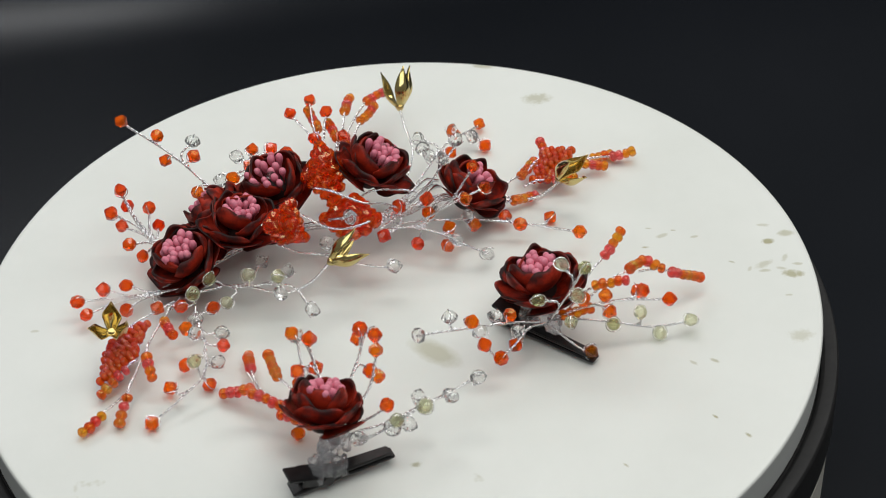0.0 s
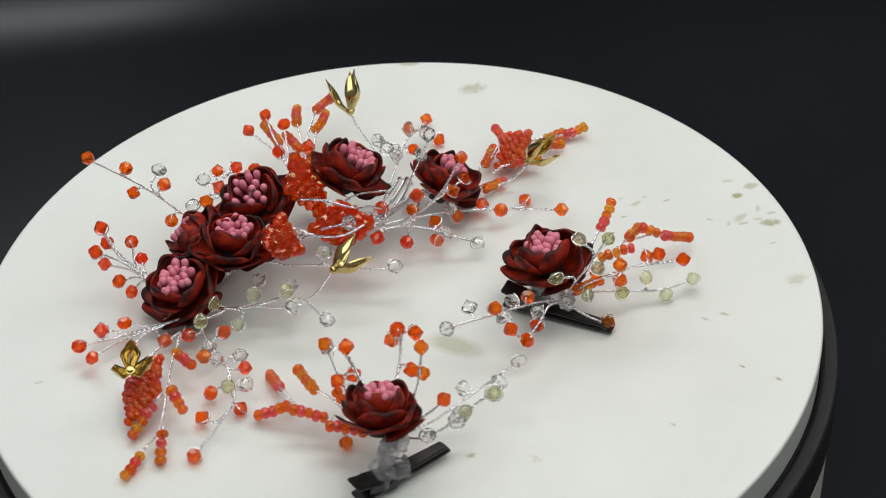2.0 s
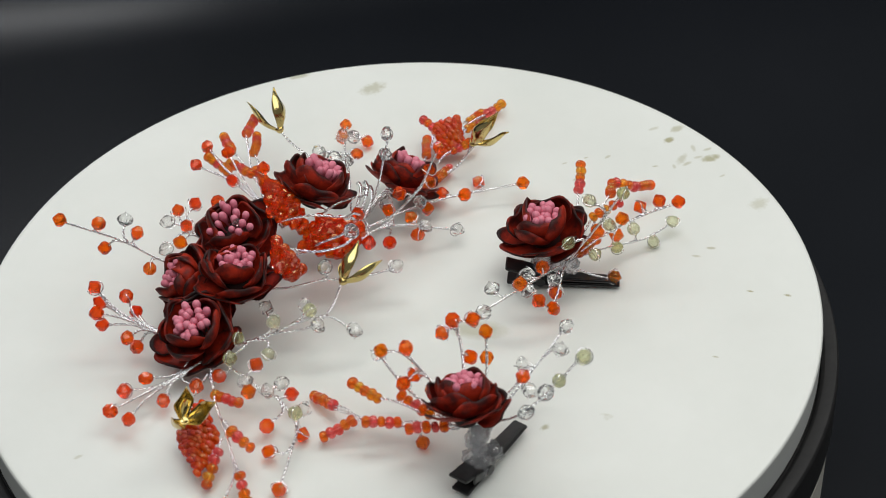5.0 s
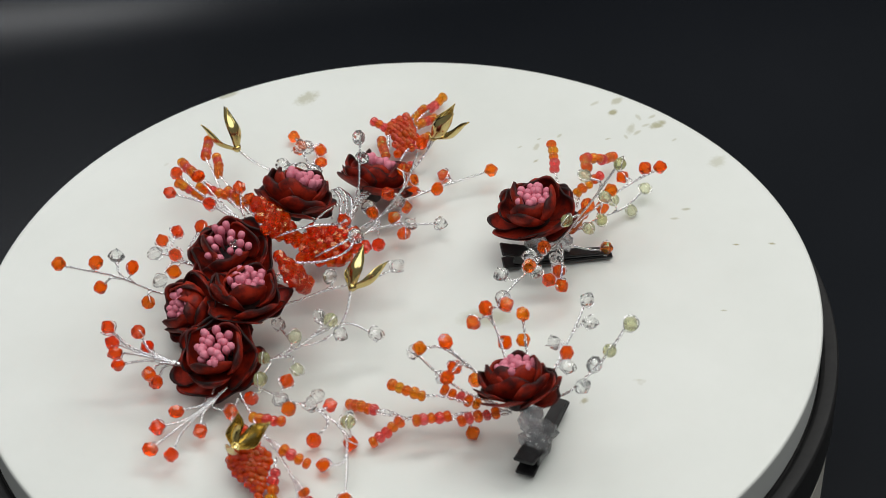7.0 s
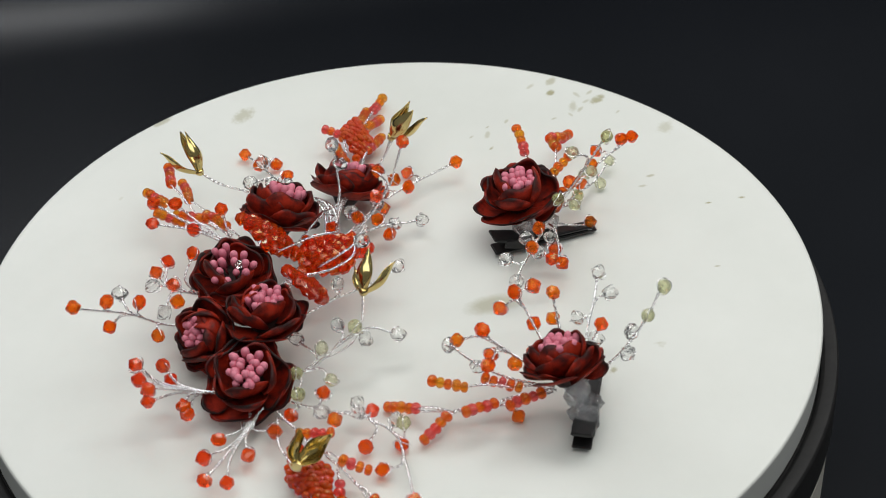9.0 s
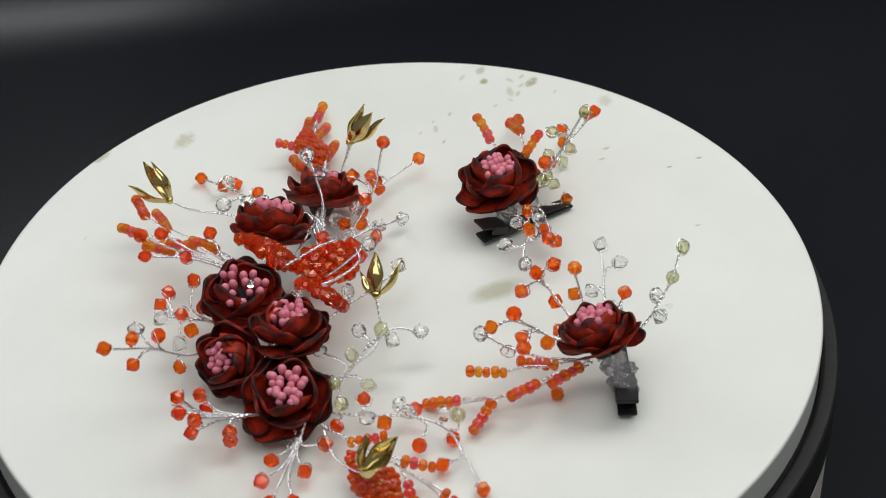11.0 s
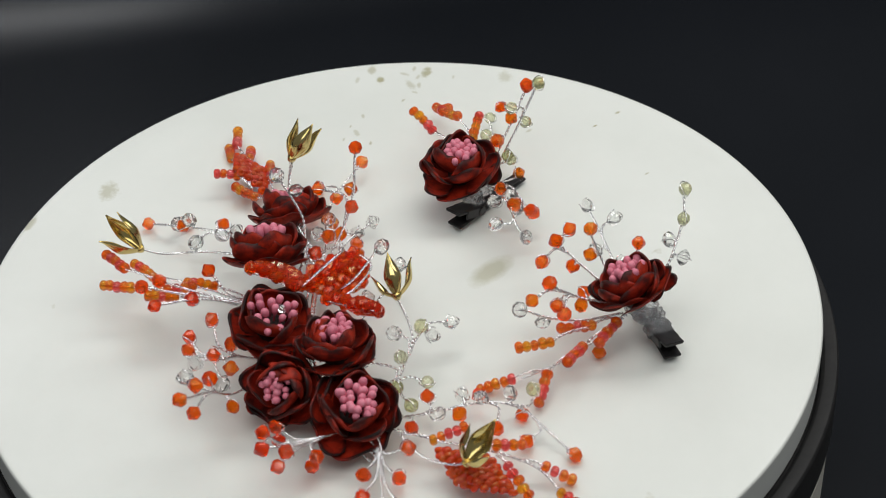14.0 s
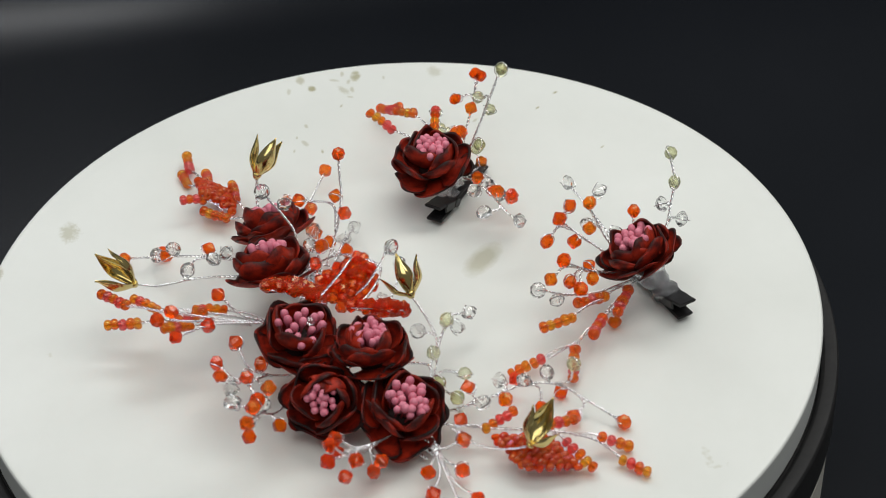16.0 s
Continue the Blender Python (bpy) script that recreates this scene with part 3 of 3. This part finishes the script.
strand(vine, [(-14, 52, 15), (-13, 60, 16)], "sgsps", (-16, 40, 10))
strand(vine, [(-16, 58, 17), (-19, 67, 17)], "spsg", (-17, 42, 10))
strand(vine, [(-22, 62, 18), (-25, 69, 21)], "spgs", (-19, 45, 12))
strand(vine, [(-8.1, 70.8, 14), (-3.2, 77.1, 15)], "sgspg", (-14, 50, 12))
strand(vine, [(-5.9, 79.8, 15.4), (1.1, 86.2, 15.1)], "spsps", (-14, 62, 13))
strand(vine, [(-13.2, 76.7, 14.2), (-11.5, 85.3, 13.6)], "gspsg", (-15, 55, 13))
gold_bud(vine, (4.8, 76.6, 13.8), [(6.5, 83, 26.2), (0.2, 87.1, 21.9), (8.2, 86.5, 24)], [(6, 45, 10), (8, 58, 10), (6, 70, 11)])

sprig(vine, [(-66, 12, 7), (-72, 19, 10), (-78, 25, 14), (-81.5, 29, 21)], [
    ("r", -82, 30, 23), ("r", -81, 31, 16), ("r", -74, 28, 17), ("r", -85, 24, 19), ("r", -83, 27, 11.5), ("r", -72, 28, 10), ("r", -80, 17, 12), ("r", -77, 19, 5.5)], fan=True)
sprig(vine, [(-62, 2, 6), (-74, 1, 5), (-84, 0, 5.5), (-94, -1, 6)], [
    ("r", -95, -1, 6), ("r", -92, -6, 5), ("r", -88, 5, 5), ("r", -81, 5, 6), ("r", -71, -6.5, 6), ("r", -80.5, -4.3, 4.2)], fan=True)
sprig(vine, [(-60, 0, 6), (-59, -12, 7), (-56, -26, 8), (-56, -36, 6), (-62, -43, 4), (-70.5, -51, 2)], [
    ("o", -70.5, -51, 2), ("r", -64, -7, 6.5), ("r", -54, -11, 8.5), ("o", -61.5, -20, 9), ("r", -51, -25, 6), ("k", -51.4, -20.3, 6.8), ("k", -58.5, -25.9, 12.2),
    ("k", -59.4, -14, 7.1), ("o", -62, -30, 4), ("o", -66, -38, 3), ("k", -52.1, -33.7, 7.6), ("y", -57.7, -40, 14.4), ("o", -55, -37, 2)])
sprig(vine, [(-64, -2, 6), (-70, -16, 7), (-74, -30, 7), (-78, -41, 5), (-85, -47, 3)], [])
strand(vine, [(-68.5, -13, 6.5), (-65.5, -21.5, 8)], "gsppss", (-66, -5, 6))
strand(vine, [(-72.5, -30, 8), (-70.5, -37, 6.5)], "spssp", (-72, -22, 7))
strand(vine, [(-84.5, -47, 2.5), (-89.5, -52.5, 2)], "gpsgs")
strand(vine, [(-77.5, -43, 5), (-79.5, -50, 2)], "spsgs", (-76, -36, 6))
strand(vine, [(-78.5, -33, 6.5), (-85.5, -38.5, 2.5)], "ppsgs", (-75, -30, 7))
bead_leaf(vine, [(-72.5, -13.5, 7.5), (-84.5, -20, 5.5), (-86, -35, 3.5), (-76.5, -29, 7)], 12, 7, "l", 0.84, "flat leaf woven of scarlet seed beads")
gold_bud(vine, (-82.4, -22.2, 11.5), [(-80.6, -24.3, 24), (-76.4, -29.9, 21.4), (-86.8, -28.5, 19.5)], [(-66, -4, 6), (-74, -10, 6), (-79, -17, 8)], 1.15)

sprig(vine, [(-54, 2, 7), (-47, -3, 9), (-38, -6, 12), (-34.5, -9, 15)], [
    ("y", -55, -3, 13), ("y", -43.5, -3.5, 13.5), ("y", -34.5, -9, 17), ("y", -60, -7, 11), ("y", -50, -11, 10), ("k", -40, 8, 9), ("k", -32, -1, 12), ("k", -25, -17, 10), ("k", -34, -12, 13)])
gold_bud(vine, (-19.3, -1.4, 14.6), [(-11.5, 6, 16.5), (-10.6, 1.3, 24), (-7.5, -4.4, 20)], [(-44, -2, 8), (-34, -6, 8), (-26, -5, 10)])
sprig(vine, [(-38, 20, 7), (-30, 13, 8), (-22, 8, 10), (-10, 2, 10), (-1, -1, 10.5)], [("k", -0.5, -1, 11), ("k", -20, 7, 15)])
bead_leaf(vine, [(-21, 41, 28), (-14, 35, 22), (-17, 22, 16), (-26.5, 27, 25)], 7, 5, "c", 0.95, "curved leaf woven of orange crystal beads", 2.5)
bead_leaf(vine, [(-30, 19, 24), (-38.5, 3, 27), (-34, 2, 21), (-26, 8, 15)], 5, 6, "c", 0.88, "curved leaf woven of orange crystal beads", 1.5)
bead_leaf(vine, [(-11, 25, 18), (-2.5, 10, 20), (-13, 7, 15), (-22, 19, 15)], 7, 5, "c", 0.96, "curved leaf woven of orange crystal beads", 2.5)
sprig(vine, [(-16, 20, 12), (-19, 12, 20), (-15, 6, 25), (-12, 4, 27)], [("k", -12.5, 2.6, 27.8)])
sprig(vine, [(-24, 26, 22), (-18, 17, 27), (-9, 14, 24), (-3, 18, 20), (2, 23, 14)], [])
sprig(vine, [(-28, 16, 20), (-20, 10, 19), (-13, 6, 21), (-6, 10, 20)], [])
sprig(vine, [(-12, 30, 12), (-6, 26, 19), (2, 27, 18), (9, 30, 14)], [])

sprig(vine, [(0, 22, 9), (14, 22, 9), (28, 23, 7), (42, 21, 5.5), (56, 14, 7)], [
    ("o", 56.5, 14, 7), ("o", 49, 28, 2), ("o", 39, 21, 6), ("r", 35, 28, 4), ("o", 25, 21, 7), ("k", 23, 22, 10)])
sprig(vine, [(-2, 18, 10), (6, 17, 11), (14, 14, 10), (22, 11, 7), (28, 9, 5)], [
    ("k", 28, 9, 5), ("o", 17, 18, 9), ("r", 16, 13, 6), ("k", 19, 13, 8), ("r", 7, 15, 6), ("k", 12, 24, 13), ("o", 11, 21, 13), ("r", 2, 24, 14), ("r", -3, 10, 14)])
sprig(vine, [(6, 20, 10), (12, 16, 16), (18, 13, 24), (22, 12.5, 31), (24.5, 12, 36)], [
    ("o", 24.5, 12, 36), ("o", 22, 14.2, 22.5), ("r", 10.5, 13, 24.5), ("o", 28.6, 25, 17.8)])
sprig(vine, [(4, 32, 9), (12, 46, 11), (19, 60, 10), (31, 79, 3)], [
    ("o", 31, 80, 3), ("k", 21, 64.5, 12), ("o", 22, 67, 9), ("k", 10, 61, 12), ("o", 20, 54, 11), ("k", 13, 49, 14), ("k", 11, 53, 14), ("o", 32, 68, 2.6), ("k", 28, 70, 5)])
sprig(vine, [(8, 28, 10), (12, 28, 18), (16, 31, 23), (20.5, 35, 27)], [("k", 21, 36, 28.7), ("k", 16.5, 30, 26.4)])
sprig(vine, [(24, 32, 9), (36, 36, 4), (46, 37, 4), (53, 36, 10)], [])
strand(vine, [(41.9, 47.4, 4.6), (46.8, 54.2, 5)], "ssgs", (34, 37, 7))
strand(vine, [(50.2, 53.8, 7), (49.2, 60.1, 8.7)], "spsp", (44, 48, 6))
strand(vine, [(38.5, 36, 4), (45.5, 39.5, 2.5)], "sgsp", (32, 35, 6))
strand(vine, [(72.8, 56.8, 2.8), (79.1, 57.3, 4.1)], "ppgg", (58, 51, 5))
strand(vine, [(66.3, 58.3, 1.8), (72.4, 59.6, 2.0)], "ggsg", (56, 52, 5))
strand(vine, [(61.1, 51.6, 4.8), (69.4, 51.7, 3.0)], "gpsg", (54, 46, 5))
strand(vine, [(50, 43.6, 5.2), (58.8, 44, 5.2)], "spgsg", (42, 41, 5))
bead_leaf(vine, [(60, 55, 8.2), (49.8, 54, 9.6), (45, 44.6, 4.2), (54.5, 45, 5)], 8, 6, "l", 0.84, "flat leaf woven of orange seed beads")
gold_bud(vine, (52.4, 36.2, 11.4), [(61.1, 33.1, 21.2), (60, 27, 18.7), (56, 28.5, 23)], [(36, 35, 4), (44, 37, 3), (50, 37, 6)])

# ---- two flower clips ----
clip_a = Piece("flower_hair_clip", 42, -28, "hair clip with one dark red satin flower, orange and olive beads", "hair clip", "flower hair clips")
clip_metal(clip_a, (28.8, -16.2, 2.4), (54.8, -37.4, 1.6))
flower(clip_a, (40.5, -18.6, 23.0), (-0.10, 0.0, 0.99), 1.19, 0.4, 22, 1.1)
glue(clip_a, [(41, -25, 8, 2.8), (38, -22, 6, 3.2), (44, -28, 7, 2.4)])
sprig(clip_a, [(42, -27, 9), (50, -28, 9), (60, -28, 7), (72, -28, 4), (83, -27, 4)], [
    ("y", 83.6, -27, 4.6), ("y", 74.4, -29, 2.2), ("y", 69, -26, 8), ("y", 61, -28, 6), ("y", 48, -34, 13.5)])
sprig(clip_a, [(43, -28, 10), (45, -32, 18), (47.5, -37, 28), (50, -42, 39)], [
    ("y", 50.4, -43.1, 40.6), ("y", 45.2, -34.5, 35), ("y", 49.2, -38.8, 27), ("y", 38.7, -33.3, 21.7)])
sprig(clip_a, [(44, -28, 10), (52, -31, 16), (62, -36, 22), (74, -39.5, 24)], [
    ("o", 74.6, -39.3, 24), ("o", 67, -39.5, 28), ("o", 57.5, -34.4, 22.7), ("o", 59.5, -29.5, 12.5), ("o", 67, -31, 20.5), ("o", 52, -30, 18)])
strand(clip_a, [(61, -9, 16), (66.5, -3, 20)], "psgs", (50, -22, 12))
strand(clip_a, [(67, -17, 17), (72, -12, 15.5), (77, -14, 13.5)], "sgsspgs", (54, -24, 13))
strand(clip_a, [(80.5, -11.5, 10), (89.5, -9, 5)], "psgss", (70, -15, 14))
strand(clip_a, [(56.5, -22, 16), (65, -24, 19)], "gsgsps", (48, -26, 11))
strand(clip_a, [(46.5, -28, 11), (54.5, -26, 11)], "ssgss", (44, -28, 10))
sprig(clip_a, [(40, -28, 9), (32, -31, 12), (22, -34, 14), (12, -36, 15), (5, -38.5, 16.5)], [
    ("k", 4.8, -38.6, 16.6), ("k", 14, -29.5, 14.5), ("o", 20, -35, 17), ("k", 27, -29, 13), ("o", 31, -31, 15), ("k", 22, -36, 14)])
sprig(clip_a, [(41, -29, 9), (36, -34, 12), (31, -38, 9), (27, -41, 8)], [
    ("k", 33, -34, 11), ("o", 23, -40, 12.5), ("o", 32, -36, 8), ("o", 27.5, -41, 8)])
sprig(clip_a, [(43, -29, 8), (48, -33, 5), (53, -36, 2.6)], [("o", 53.6, -36.5, 3.8)])

clip_b = Piece("flower_hair_clip", -20, -72, "hair clip with one dark red satin flower and clear beads", "hair clip", "flower hair clips")
clip_metal(clip_b, (-32.2, -79.8, 2.2), (-4.5, -69.5, 3.0))
flower(clip_b, (-20.8, -66, 25.6), (0.16, 0.32, 0.93), 1.09, 1.2, 20, 1.15)
glue(clip_b, [(-21, -72, 9, 3.0), (-18.5, -70.5, 12, 3.0), (-24.5, -74.5, 6.5, 2.4), (-22, -75, 8, 2.0), (-17, -69.5, 8, 2.4), (-23.5, -77, 5.0, 3.0), (-19, -75.5, 5.5, 3.0), (-21.5, -73.5, 12, 2.6)])
sprig(clip_b, [(-19, -66, 12), (-15, -58, 18), (-11, -50, 24), (-11, -46.5, 28)], [
    ("o", -11, -47, 28), ("o", -7, -51, 29), ("o", -12, -43, 21), ("o", -9, -52, 17)])
sprig(clip_b, [(-17, -66, 12), (-10, -61, 18), (-7, -57, 27)], [("o", -7, -57, 29), ("o", -7, -57, 19.5)])
sprig(clip_b, [(-14, -68, 10), (-6, -66, 10.5), (3, -63, 12.5), (12, -60, 14.5), (18, -57.6, 16)], [
    ("k", 20, -57, 16.5), ("k", 12, -65, 18), ("k", 3.4, -59.1, 12.7), ("k", 0.4, -66.8, 10.4)])
sprig(clip_b, [(-15, -68, 12), (-8, -70, 18), (-5, -71, 22)], [("o", -5, -71, 22)])
sprig(clip_b, [(-20, -66, 11), (-22, -56, 15), (-25, -47, 22)], [
    ("o", -25, -45, 24), ("o", -30, -40, 22), ("o", -24, -47, 15), ("o", -29, -49, 16), ("o", -15, -55, 12), ("o", -23, -54, 14)])
sprig(clip_b, [(-22, -66, 10), (-26, -54, 11), (-28, -44, 14), (-29, -37, 18)], [("k", -29, -36.5, 17.8), ("k", -25, -43, 9.5)])
sprig(clip_b, [(-15, -71, 11), (-12, -78, 17), (-6, -82, 24), (-1, -84, 30), (5, -84, 34)], [
    ("y", 4.8, -84.6, 33.8), ("y", -2.6, -83.8, 28.8), ("k", -4, -79.8, 22.2), ("k", -12.8, -83.2, 22.8)])
sprig(clip_b, [(-23, -66, 9), (-30, -58, 7), (-38, -48, 6), (-44, -36, 5)], [("o", -30, -59, 2.2)])
strand(clip_b, [(-35, -45, 11), (-37.5, -36, 11)], "ggsgss", (-28, -56, 10))
strand(clip_b, [(-26, -57, 9), (-29.5, -48, 11)], "sspss", (-24, -64, 10))
strand(clip_b, [(-34.5, -54, 8.5), (-42, -49.5, 9.5)], "spsps", (-27, -62, 9))
strand(clip_b, [(-26, -64, 10), (-34, -58.5, 9.5)], "spsps", (-23, -67, 10))
strand(clip_b, [(-43, -44, 6), (-51, -41.5, 2.5)], "ssppss", (-36, -50, 7))
strand(clip_b, [(-43.4, -34.1, 4.5), (-44.3, -25.2, 1.8)], "psgss", (-41, -43, 6))


def motions():
    """The disc turns evenly and carries the three ornaments round with it."""
    times = [float(k) for k in range(SECONDS + 1)]
    walk(disc, [(t, pose(0, 0, 0, 0, 0, TURN * t)) for t in times])
    for piece in (vine, clip_a, clip_b):
        walk(piece.ob, [(t, pose(0, 0, 0, 0, 0, TURN * t) @ Matrix.Translation(piece.base)) for t in times])


motions()
